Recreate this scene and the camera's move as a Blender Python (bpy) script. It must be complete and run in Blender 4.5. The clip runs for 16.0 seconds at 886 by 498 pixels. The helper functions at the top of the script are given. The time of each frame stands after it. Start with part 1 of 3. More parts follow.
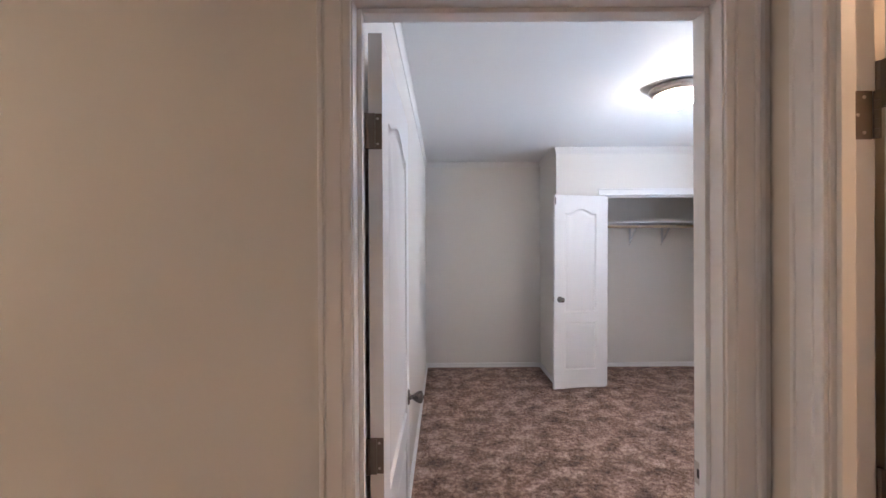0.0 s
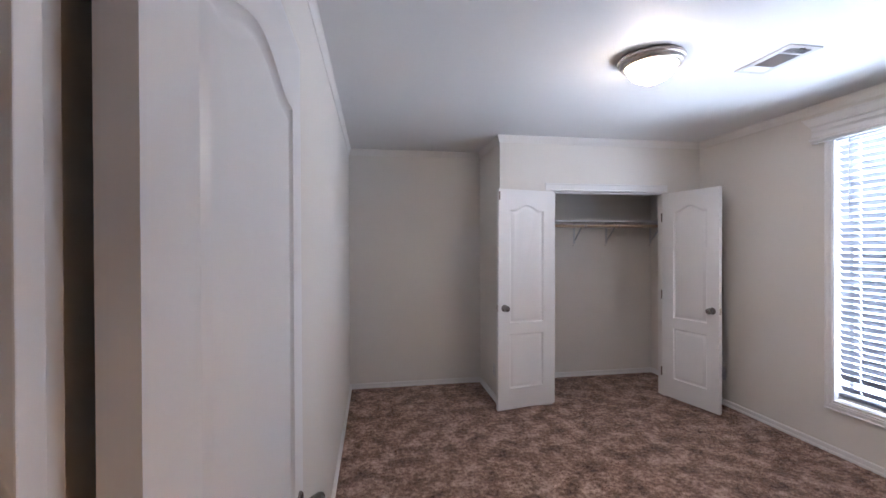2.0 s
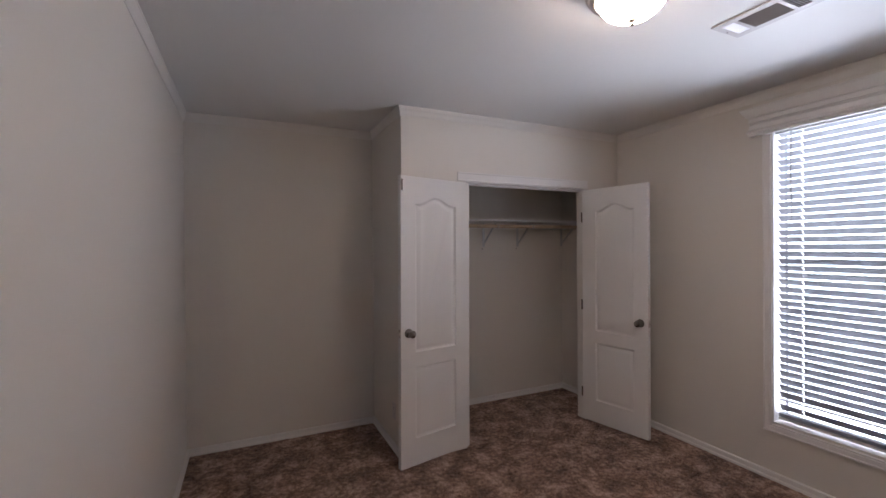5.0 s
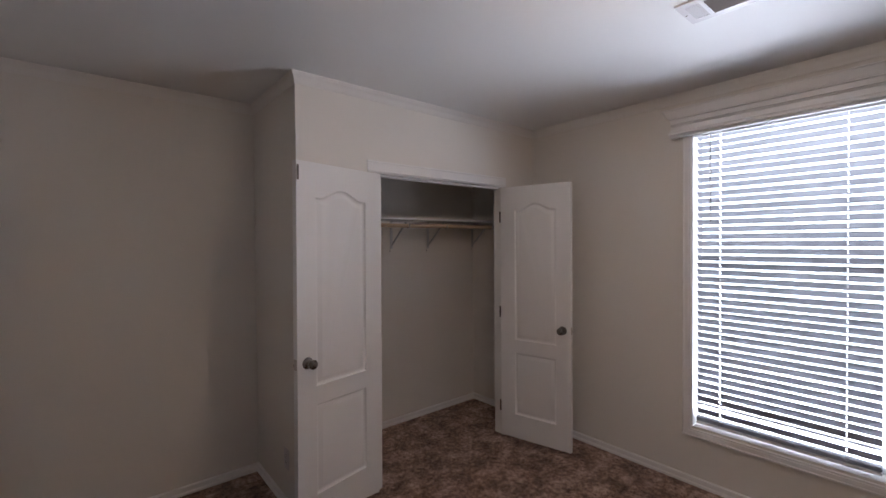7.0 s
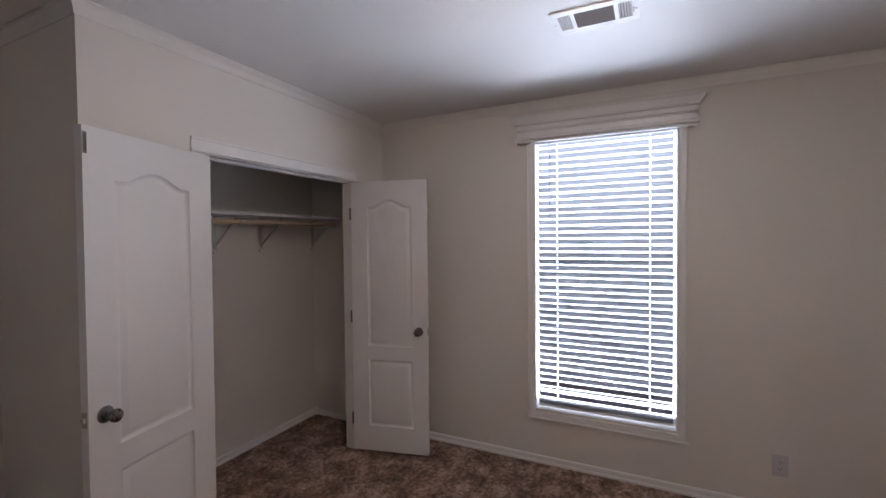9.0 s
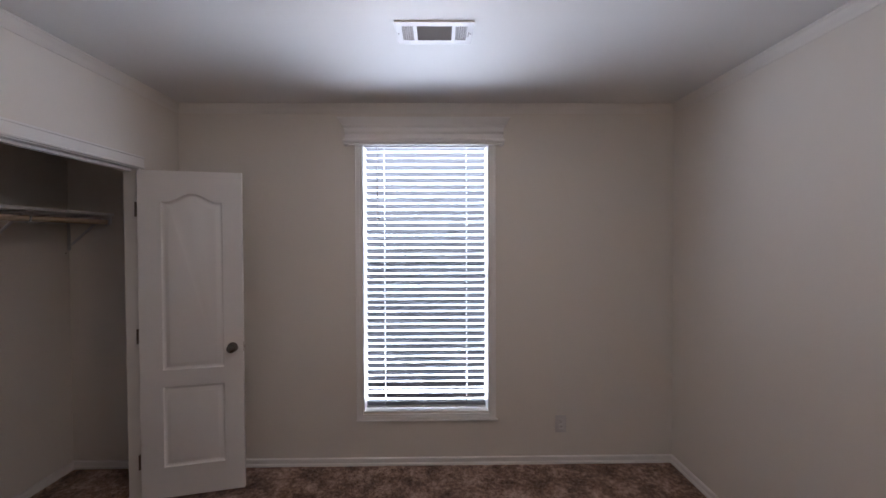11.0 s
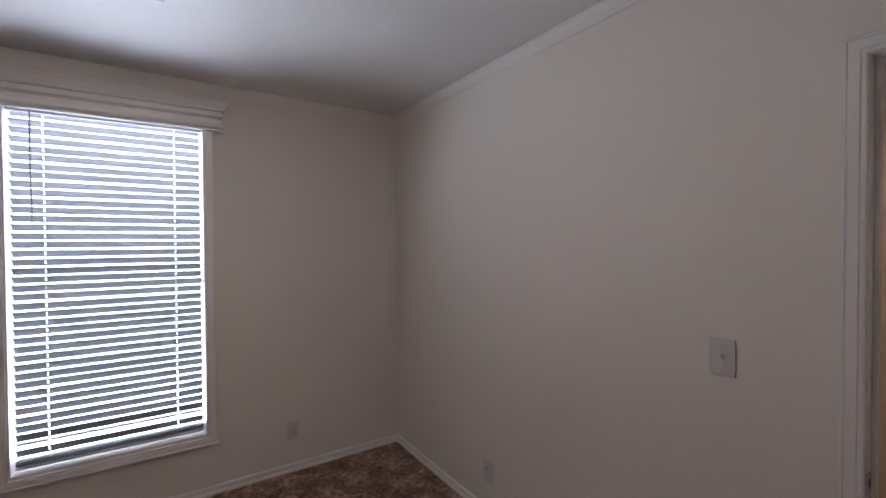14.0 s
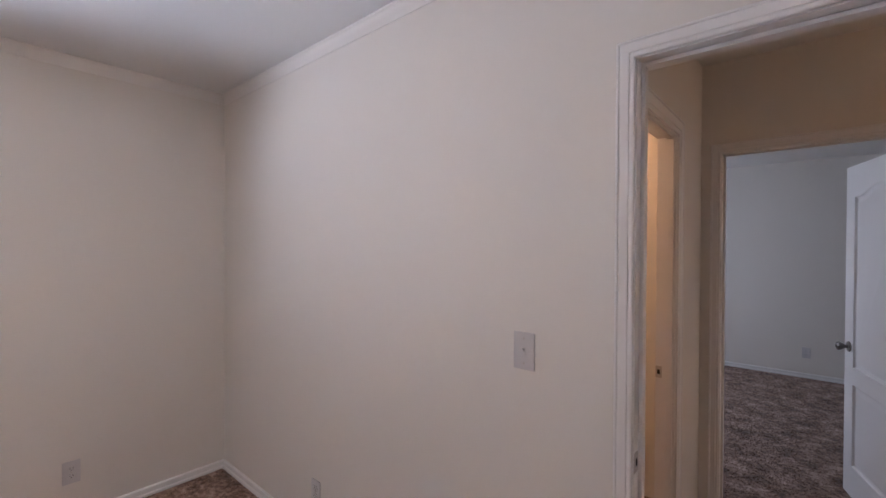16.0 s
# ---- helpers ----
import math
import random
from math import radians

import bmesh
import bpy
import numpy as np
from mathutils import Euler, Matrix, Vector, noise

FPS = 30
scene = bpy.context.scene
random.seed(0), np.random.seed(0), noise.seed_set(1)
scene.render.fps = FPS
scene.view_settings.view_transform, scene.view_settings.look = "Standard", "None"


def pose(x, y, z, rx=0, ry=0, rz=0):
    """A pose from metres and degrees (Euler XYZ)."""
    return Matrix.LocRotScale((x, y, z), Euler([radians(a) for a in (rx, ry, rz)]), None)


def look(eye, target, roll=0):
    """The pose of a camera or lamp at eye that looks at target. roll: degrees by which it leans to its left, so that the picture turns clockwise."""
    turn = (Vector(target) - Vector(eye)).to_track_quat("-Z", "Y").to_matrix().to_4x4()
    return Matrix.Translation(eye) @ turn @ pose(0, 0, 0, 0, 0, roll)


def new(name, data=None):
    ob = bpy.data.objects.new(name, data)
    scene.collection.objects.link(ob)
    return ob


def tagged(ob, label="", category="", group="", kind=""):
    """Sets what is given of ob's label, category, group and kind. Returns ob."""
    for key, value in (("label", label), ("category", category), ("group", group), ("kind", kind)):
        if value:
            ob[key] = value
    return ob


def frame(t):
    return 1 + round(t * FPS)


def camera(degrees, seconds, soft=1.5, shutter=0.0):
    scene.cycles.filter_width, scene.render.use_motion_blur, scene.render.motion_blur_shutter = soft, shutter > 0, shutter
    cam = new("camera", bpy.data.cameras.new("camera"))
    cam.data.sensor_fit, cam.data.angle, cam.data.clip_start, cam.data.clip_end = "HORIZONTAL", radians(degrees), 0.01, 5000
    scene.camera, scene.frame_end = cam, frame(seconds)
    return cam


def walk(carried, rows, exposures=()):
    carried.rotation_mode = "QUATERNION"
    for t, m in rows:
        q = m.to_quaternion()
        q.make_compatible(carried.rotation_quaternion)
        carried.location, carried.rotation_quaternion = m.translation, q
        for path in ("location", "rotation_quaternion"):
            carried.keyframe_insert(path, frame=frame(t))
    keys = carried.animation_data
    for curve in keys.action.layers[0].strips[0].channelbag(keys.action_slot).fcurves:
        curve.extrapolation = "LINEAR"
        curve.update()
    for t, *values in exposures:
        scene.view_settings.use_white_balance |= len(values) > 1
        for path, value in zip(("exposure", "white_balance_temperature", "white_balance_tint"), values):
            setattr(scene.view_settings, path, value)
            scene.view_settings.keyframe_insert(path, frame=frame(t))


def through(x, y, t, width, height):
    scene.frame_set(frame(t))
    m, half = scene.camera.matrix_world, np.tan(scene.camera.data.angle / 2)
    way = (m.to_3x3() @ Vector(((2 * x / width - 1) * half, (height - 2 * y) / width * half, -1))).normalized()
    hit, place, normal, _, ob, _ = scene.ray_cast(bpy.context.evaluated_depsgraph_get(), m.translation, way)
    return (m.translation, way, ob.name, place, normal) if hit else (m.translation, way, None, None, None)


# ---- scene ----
cam = camera(92.3, 16.0)
PATH = [
    (0, (-0.023, -0.191, 1.503), (-0.024, 1.809, 1.498), -0.3),
    (0.5, (-0.012, -0.006, 1.494), (0.084, 1.992, 1.488), -0.3),
    (1, (0.01, 0.168, 1.492), (0.194, 2.16, 1.485), -0.4),
    (1.5, (-0.004, 0.34, 1.516), (0.249, 2.324, 1.507), -0.3),
    (2, (0.016, 0.5, 1.523), (0.337, 2.474, 1.513), -0.3),
    (2.5, (0.073, 0.644, 1.514), (0.472, 2.604, 1.506), -0.4),
    (3, (0.119, 0.814, 1.538), (0.613, 2.752, 1.524), -0.5),
    (5.5, (0.201, 1.625, 1.569), (1.136, 3.393, 1.552), -0.5),
    (6, (0.237, 1.772, 1.592), (1.282, 3.477, 1.565), -0.5),
    (6.5, (0.261, 1.895, 1.589), (1.427, 3.52, 1.564), -0.5),
    (7, (0.286, 2.014, 1.61), (1.569, 3.548, 1.576), -0.5),
    (7.5, (0.299, 2.157, 1.621), (1.737, 3.547, 1.586), -0.6),
    (8, (0.314, 2.232, 1.613), (1.89, 3.463, 1.573), -0.5),
    (10.5, (0.283, 2.554, 1.638), (2.272, 2.763, 1.584), -0.5),
    (11, (0.287, 2.578, 1.616), (2.287, 2.549, 1.573), -0.2),
    (11.5, (0.276, 2.595, 1.611), (2.261, 2.356, 1.568), -0.4),
    (12, (0.288, 2.577, 1.602), (2.238, 2.136, 1.559), -0.3),
    (12.5, (0.298, 2.536, 1.588), (2.2, 1.92, 1.549), -0.2),
    (13, (0.3, 2.509, 1.581), (2.135, 1.715, 1.548), -0.2),
    (13.5, (0.288, 2.45, 1.58), (2.056, 1.516, 1.546), -0.2),
    (14, (0.289, 2.425, 1.589), (1.961, 1.327, 1.554), -0.3),
    (14.5, (0.291, 2.4, 1.589), (1.852, 1.151, 1.554), -0.2),
    (15, (0.284, 2.34, 1.583), (1.725, 0.954, 1.554), -0.1),
    (15.5, (0.273, 2.236, 1.568), (1.625, 0.762, 1.537), -0.0),
    (16, (0.241, 2.127, 1.55), (1.546, 0.612, 1.533), 0.3),
]
EXPOSURES = [(0.0, 1.56, 5450, 14), (1.0, 1.46, 5360, 15), (1.5, 1.36, 5380, 15), (2.0, 1.08, 5520, 16), (2.5, 0.63, 5850, 17), (3.0, 0.52, 6000, 18), (5.5, 0.17, 6200, 21),
             (7.0, 0.13, 6200, 20), (8.0, 0.13, 6100, 20), (10.5, 0.18, 6020, 20), (11.0, 0.0, 6020, 20), (13.5, -0.13, 6020, 20), (14.5, 0.08, 6050, 20), (15.0, 0.34, 6000, 20), (16.0, 0.86, 5900, 22)]
walk(cam, [(t, look(eye, target, roll)) for t, eye, target, roll in PATH], EXPOSURES)

# the plan, in metres
XL, XE = -0.242, 3.318          # west and east walls of the bedroom
YS, YH = 0.88, 0.77            # the door wall: bedroom face and hall face
YB = 5.165                     # back wall of alcove and closet
XB, YC = 1.197, 4.388           # closet block: west face and front
ZC = 2.577                     # ceiling
DX0, DX1, DZ = -0.225, 0.608, 2.070   # bedroom doorway
HX, HS = 0.716, -0.69          # hall: east wall, south wall
HSB = -0.80                    # far bedroom's face of that south wall
CX0, CX1, CZ = 1.725, 2.915, 2.055    # closet opening
WY0, WY1, WZ0, WZ1 = 2.209, 3.105, 0.385, 2.33   # window opening
WX = XE + 0.14                 # outer face of the window wall
FARY = -4.50                   # far wall of the far bedroom
FX0, FX1 = -3.4, 2.9           # far bedroom, west and east
BX1 = 2.4                      # bathroom's east wall
FW0, FW1 = -3.1, -2.2          # far bedroom's window

# ---- light ----
world = bpy.data.worlds.new("sky")
scene.world = world
world.use_nodes = True
wn = world.node_tree.nodes
sky = wn.new("ShaderNodeTexSky")
sky.sky_type, sky.sun_disc = "NISHITA", False
sky.sun_elevation, sky.sun_rotation = radians(50), radians(200)
wn["Background"].inputs[1].default_value = 0.12
world.node_tree.links.new(sky.outputs[0], wn["Background"].inputs[0])


def lamp(name, kind, energy, colour, m, **kw):
    data = bpy.data.lights.new(name, kind)
    data.energy, data.color = energy, colour
    if kind == "AREA":
        data.shape, data.size, data.size_y = "RECTANGLE", kw["size"], kw["size_y"]
    if kind == "SUN":
        data.angle = radians(kw["angle"])
    if kind == "POINT":
        data.shadow_soft_size = kw["radius"]
    ob = new(name, data)
    ob.matrix_world = m
    return ob


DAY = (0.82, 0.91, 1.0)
lamp("sun", "SUN", 1.2, (1, 0.96, 0.9), look((0, 0, 9), (-1.5, 5, 0)), angle=12)
WYC = (WY0 + WY1) / 2
lamp("window_daylight", "AREA", 28, DAY, look((WX + 0.05, WYC, 1.36), (0, WYC, 1.36)), size=0.9, size_y=1.95)
# unseen lamp on the ground, added to light the ceiling through the slats
lamp("yard_bounce_fill", "AREA", 205, DAY, look((WX + 1.55, WYC, -0.5), (WX + 0.75, WYC, 1.3)), size=2.6, size_y=2.9)
lamp("far_window_daylight", "AREA", 13, DAY, look((FX1 + 0.16, -2.65, 1.4), (0, -2.65, 1.4)), size=0.85, size_y=1.3)


# ---- materials ----
def material(name, colour, rough=0.5, metal=0.0, spread=0.06, scale=3.0, fine=120.0, bump=0.15, depth=0.001, spec=0.5):
    """Paint, metal or plastic: colour that drifts at two scales, and a fine relief."""
    m = bpy.data.materials.new(name)
    m.use_nodes = True
    n, l = m.node_tree.nodes, m.node_tree.links
    b = n["Principled BSDF"]
    b.inputs["Roughness"].default_value, b.inputs["Metallic"].default_value = rough, metal
    b.inputs["Specular IOR Level"].default_value = spec
    pos = n.new("ShaderNodeNewGeometry")
    big, small = n.new("ShaderNodeTexNoise"), n.new("ShaderNodeTexNoise")
    big.inputs["Scale"].default_value, small.inputs["Scale"].default_value = scale, fine
    big.inputs["Detail"].default_value = 4
    small.inputs["Detail"].default_value = 3
    for t in (big, small):
        l.new(pos.outputs["Position"], t.inputs["Vector"])
    mix = n.new("ShaderNodeMix")
    mix.data_type = "RGBA"
    lo = [c * (1 - spread) for c in colour]
    hi = [min(1, c * (1 + spread)) for c in colour]
    mix.inputs[6].default_value, mix.inputs[7].default_value = (*lo, 1), (*hi, 1)
    add = n.new("ShaderNodeMath")
    add.operation = "MULTIPLY_ADD"
    add.inputs[1].default_value, add.inputs[2].default_value = 0.3, 0.0
    l.new(small.outputs["Fac"], add.inputs[0])
    both = n.new("ShaderNodeMath")
    both.operation = "MULTIPLY_ADD"
    both.inputs[1].default_value = 0.7
    l.new(big.outputs["Fac"], both.inputs[0])
    l.new(add.outputs[0], both.inputs[2])
    l.new(both.outputs[0], mix.inputs[0])
    l.new(mix.outputs[2], b.inputs["Base Color"])
    rr = n.new("ShaderNodeMapRange")
    rr.inputs["To Min"].default_value, rr.inputs["To Max"].default_value = max(0.02, rough - 0.08), min(1, rough + 0.08)
    l.new(big.outputs["Fac"], rr.inputs["Value"])
    l.new(rr.outputs[0], b.inputs["Roughness"])
    if bump:
        bp = n.new("ShaderNodeBump")
        bp.inputs["Strength"].default_value, bp.inputs["Distance"].default_value = bump, depth
        l.new(small.outputs["Fac"], bp.inputs["Height"])
        l.new(bp.outputs[0], b.inputs["Normal"])
    return m


M_WALL = material("wall paint", (0.74, 0.70, 0.645), 0.62, spread=0.025, scale=0.9, fine=70, bump=0.12, depth=0.0015)
M_CEIL = material("ceiling paint", (0.78, 0.77, 0.75), 0.55, spread=0.02, scale=1.2, fine=55, bump=0.3, depth=0.002, spec=0.35)
M_TRIM = material("white trim paint", (0.80, 0.78, 0.76), 0.38, spread=0.02, scale=4, fine=160, bump=0.05, depth=0.0006)
# the white trim again for the crown, its shade put into the colour
M_CROWN_DIM = material("dimmed white trim paint", (0.765, 0.735, 0.695), 0.5, spread=0.02, scale=4, fine=160, bump=0.05, depth=0.0006)
M_DOOR = material("white door paint", (0.80, 0.785, 0.77), 0.36, spread=0.02, scale=3, fine=140, bump=0.07, depth=0.0006)
M_PLATE = material("white plastic", (0.60, 0.575, 0.57), 0.3, spread=0.01, bump=0)
M_VINYL = material("white vinyl", (0.8, 0.8, 0.8), 0.35, spread=0.01, bump=0.03)
M_CORD = material("white cord", (0.75, 0.75, 0.74), 0.8, spread=0.03)
M_BRONZE = material("oiled bronze", (0.20, 0.165, 0.14), 0.38, metal=0.9, spread=0.18, scale=25, fine=200, bump=0.05)
M_NICKEL = material("satin nickel", (0.56, 0.51, 0.47), 0.32, metal=1.0, spread=0.1, scale=20, fine=300, bump=0.03)
M_KNOB = material("dark satin nickel", (0.21, 0.19, 0.175), 0.28, metal=1.0, spread=0.12, scale=20, fine=300, bump=0.03)
M_WAND = material("grey clear plastic", (0.5, 0.5, 0.53), 0.25, spread=0.03)
M_GALV = material("grey steel strap", (0.56, 0.56, 0.57), 0.42, metal=0.7, spread=0.08, scale=15, fine=200, bump=0.03)
M_DARK = material("dark gap", (0.03, 0.028, 0.026), 0.8, spread=0.2)
M_DUCT = material("grey duct", (0.26, 0.23, 0.215), 0.6, spread=0.15)
M_WOOD = material("pale wood rod", (0.52, 0.39, 0.26), 0.45, spread=0.15, scale=12, fine=90)
M_WIREW = material("white enamel", (0.72, 0.72, 0.72), 0.35, spread=0.03)
M_GROUND = material("pale gravel", (0.36, 0.35, 0.33), 0.9, spread=0.2, scale=0.8, fine=40, bump=0.4, depth=0.01)


def carpet_material():
    m = bpy.data.materials.new("brown cut-pile carpet")
    m.use_nodes = True
    n, l = m.node_tree.nodes, m.node_tree.links
    b = n["Principled BSDF"]
    b.inputs["Roughness"].default_value = 0.95
    b.inputs["Specular IOR Level"].default_value = 0.1
    b.inputs["Sheen Weight"].default_value = 0.25
    b.inputs["Sheen Roughness"].default_value = 0.5
    pos = n.new("ShaderNodeNewGeometry")
    # brushed patches, tuft clusters, single fibres
    fac = None
    for scale, detail, weight, warp in ((7.0, 5, 0.43, 0.3), (32, 4, 0.36, 0.2), (140, 2, 0.21, 0.0)):
        t = n.new("ShaderNodeTexNoise")
        t.inputs["Scale"].default_value, t.inputs["Detail"].default_value = scale, detail
        t.inputs["Distortion"].default_value = warp
        l.new(pos.outputs["Position"], t.inputs["Vector"])
        k = n.new("ShaderNodeMath")
        k.operation = "MULTIPLY_ADD"
        k.inputs[1].default_value, k.inputs[2].default_value = weight, 0.0
        l.new(t.outputs["Fac"], k.inputs[0])
        if fac:
            l.new(fac.outputs[0], k.inputs[2])
        fac = k
        last = t
    ramp = n.new("ShaderNodeValToRGB")
    e = ramp.color_ramp.elements
    e[0].position, e[0].color = 0.385, (0.085, 0.050, 0.037, 1)
    e[1].position, e[1].color = 0.61, (0.57, 0.415, 0.33, 1)
    mid = e.new(0.5)
    mid.color = (0.265, 0.168, 0.126, 1)
    l.new(fac.outputs[0], ramp.inputs[0])
    l.new(ramp.outputs[0], b.inputs["Base Color"])
    bp = n.new("ShaderNodeBump")
    bp.inputs["Strength"].default_value, bp.inputs["Distance"].default_value = 0.9, 0.006
    l.new(fac.outputs[0], bp.inputs["Height"])
    l.new(bp.outputs[0], b.inputs["Normal"])
    return m


M_CARPET = carpet_material()


def glow(name, colour, strength, base=(0.85, 0.8, 0.72)):
    m = bpy.data.materials.new(name)
    m.use_nodes = True
    n, l = m.node_tree.nodes, m.node_tree.links
    b = n["Principled BSDF"]
    b.inputs["Base Color"].default_value = (*base, 1)
    b.inputs["Roughness"].default_value = 0.25
    b.inputs["Emission Color"].default_value = (*colour, 1)
    pos, t = n.new("ShaderNodeNewGeometry"), n.new("ShaderNodeTexNoise")
    t.inputs["Scale"].default_value = 18
    l.new(pos.outputs["Position"], t.inputs["Vector"])
    k = n.new("ShaderNodeMapRange")
    k.inputs["To Min"].default_value, k.inputs["To Max"].default_value = strength * 0.8, strength * 1.2
    l.new(t.outputs["Fac"], k.inputs["Value"])
    # the bulbs sit low in the bowl: its foot is brighter than its rim
    axis, low, both = n.new("ShaderNodeSeparateXYZ"), n.new("ShaderNodeMapRange"), n.new("ShaderNodeMath")
    l.new(pos.outputs["Position"], axis.inputs[0])
    l.new(axis.outputs[2], low.inputs["Value"])
    low.inputs["From Min"].default_value, low.inputs["From Max"].default_value = ZC - 0.135, ZC - 0.045
    low.inputs["To Min"].default_value, low.inputs["To Max"].default_value = 1.25, 0.3
    both.operation = "MULTIPLY"
    l.new(k.outputs[0], both.inputs[0])
    l.new(low.outputs[0], both.inputs[1])
    l.new(both.outputs[0], b.inputs["Emission Strength"])
    return m


M_BOWL = glow("lit alabaster glass", (1.0, 0.79, 0.58), 49.0)
M_BOWL_WARM = glow("amber lit glass", (1.0, 0.72, 0.45), 43.0)
M_BOWL_SIDE = glow("bright amber lit glass", (1.0, 0.58, 0.28), 28.0)


def glass():
    m = bpy.data.materials.new("window glass")
    m.use_nodes = True
    b = m.node_tree.nodes["Principled BSDF"]
    b.inputs["Base Color"].default_value = (0.96, 0.98, 0.98, 1)
    b.inputs["Roughness"].default_value = 0.0
    b.inputs["Transmission Weight"].default_value = 1.0
    b.inputs["IOR"].default_value = 1.45
    return m


M_GLASS = glass()


def thin_vinyl():
    """White slats that let a little light through, greyed to look shaded against daylight."""
    m = bpy.data.materials.new("blind slat")
    m.use_nodes = True
    n, l = m.node_tree.nodes, m.node_tree.links
    b, out = n["Principled BSDF"], n["Material Output"]
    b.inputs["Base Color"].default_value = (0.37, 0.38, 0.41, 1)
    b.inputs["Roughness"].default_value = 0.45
    through, mix = n.new("ShaderNodeBsdfTranslucent"), n.new("ShaderNodeMixShader")
    through.inputs["Color"].default_value = (0.70, 0.74, 0.82, 1)
    pos, t, k = n.new("ShaderNodeNewGeometry"), n.new("ShaderNodeTexNoise"), n.new("ShaderNodeMapRange")
    t.inputs["Scale"].default_value = 9
    l.new(pos.outputs["Position"], t.inputs["Vector"])
    l.new(t.outputs["Fac"], k.inputs["Value"])
    k.inputs["To Min"].default_value, k.inputs["To Max"].default_value = 0.02, 0.045
    l.new(k.outputs[0], mix.inputs[0])
    l.new(b.outputs[0], mix.inputs[1])
    l.new(through.outputs[0], mix.inputs[2])
    l.new(mix.outputs[0], out.inputs["Surface"])
    return m


M_SLAT = thin_vinyl()


# ---- mesh helpers ----
def mesh_of(name, bm, mat, smooth=False):
    bmesh.ops.recalc_face_normals(bm, faces=bm.faces)
    me = bpy.data.meshes.new(name)
    bm.to_mesh(me)
    bm.free()
    me.materials.append(mat)
    if smooth:
        me.polygons.foreach_set("use_smooth", [True] * len(me.polygons))
        me.set_sharp_from_angle(angle=radians(35))
    return me


def part(name, bm, mat, parent, label="", smooth=False, at=None):
    ob = new(name, mesh_of(name, bm, mat, smooth))
    ob.parent = parent
    if at is not None:
        ob.matrix_local = at
    return tagged(ob, label) if label else ob


def thing(name, m, label, category, group="", kind=""):
    ob = new(name)
    ob.empty_display_size = 0.05
    ob.matrix_world = m
    return tagged(ob, label, category, group, kind)


def setting(name, bm, mat, label="", category="", smooth=False):
    return tagged(new(name, mesh_of(name, bm, mat, smooth)), label, category, kind="structure")


def box(bm, x0, x1, y0, y1, z0, z1, bevel=0.0):
    r = bmesh.ops.create_cube(bm, size=1, matrix=Matrix.Translation(((x0 + x1) / 2, (y0 + y1) / 2, (z0 + z1) / 2)) @ Matrix.Diagonal((x1 - x0, y1 - y0, z1 - z0, 1)))
    if bevel:
        edges = list({e for v in r["verts"] for e in v.link_edges})
        bmesh.ops.bevel(bm, geom=edges, offset=bevel, segments=2, profile=0.6, affect="EDGES")
    return bm


def boxes(*rows, bevel=0.0):
    bm = bmesh.new()
    for r in rows:
        box(bm, *r, bevel=bevel)
    return bm


def lathe(profile, m=Matrix(), seg=28, bm=None):
    """Turns (radius, height) pairs round the local z axis."""
    bm = bm or bmesh.new()
    rings = []
    for r, z in profile:
        if r < 1e-5:
            rings.append([bm.verts.new(m @ Vector((0, 0, z)))])
        else:
            rings.append([bm.verts.new(m @ Vector((r * math.cos(a), r * math.sin(a), z))) for a in (2 * math.pi * i / seg for i in range(seg))])
    for a, b in zip(rings, rings[1:]):
        for i in range(seg):
            q = [a[i % len(a)], a[(i + 1) % len(a)], b[(i + 1) % len(b)], b[i % len(b)]]
            q = list(dict.fromkeys(q))
            if len(q) > 2:
                bm.faces.new(q)
    return bm


def sweep(path, profile, closed=False, bm=None):
    """Runs a profile of (out, up) pairs along a level path of (x, y, z), out to the path's left, with mitred corners."""
    bm = bm or bmesh.new()
    pts = [Vector(p) for p in path]
    n = len(pts)
    rings = []
    for i, p in enumerate(pts):
        d0 = (p - pts[i - 1]).normalized() if closed or i else None
        d1 = (pts[(i + 1) % n] - p).normalized() if closed or i < n - 1 else None
        n0, n1 = [Vector((-d.y, d.x, 0)) if d else None for d in (d0, d1)]
        if n0 and n1:
            o = (n0 + n1).normalized()
            o = o / max(0.2, o.dot(n0))
        else:
            o = n0 or n1
        rings.append([bm.verts.new(p + o * u + Vector((0, 0, v))) for u, v in profile])
    m = len(profile)
    for i in range(n if closed else n - 1):
        a, b = rings[i], rings[(i + 1) % n]
        for j in range(m):
            bm.faces.new((a[j], a[(j + 1) % m], b[(j + 1) % m], b[j]))
    if not closed:
        bm.faces.new(rings[0])
        bm.faces.new(rings[-1])
    return bm


def frame_sweep(corners, profile, normal, bm=None):
    """A casing round an opening: corners in the wall's plane, the profile as (outwards from the opening, away from the wall), mitred."""
    bm = bm or bmesh.new()
    pts = [Vector(c) for c in corners]
    nn = Vector(normal)
    rings = []
    for i, p in enumerate(pts):
        sides = []
        if i:
            sides.append((p - pts[i - 1]).normalized().cross(nn))
        if i < len(pts) - 1:
            sides.append((pts[i + 1] - p).normalized().cross(nn))
        o = sum(sides, Vector()).normalized()
        o = o / o.dot(sides[0])
        rings.append([bm.verts.new(p + o * u + nn * v) for u, v in profile])
    m = len(profile)
    for a, b in zip(rings, rings[1:]):
        for j in range(m):
            bm.faces.new((a[j], a[(j + 1) % m], b[(j + 1) % m], b[j]))
    bm.faces.new(rings[0])
    bm.faces.new(rings[-1])
    return bm


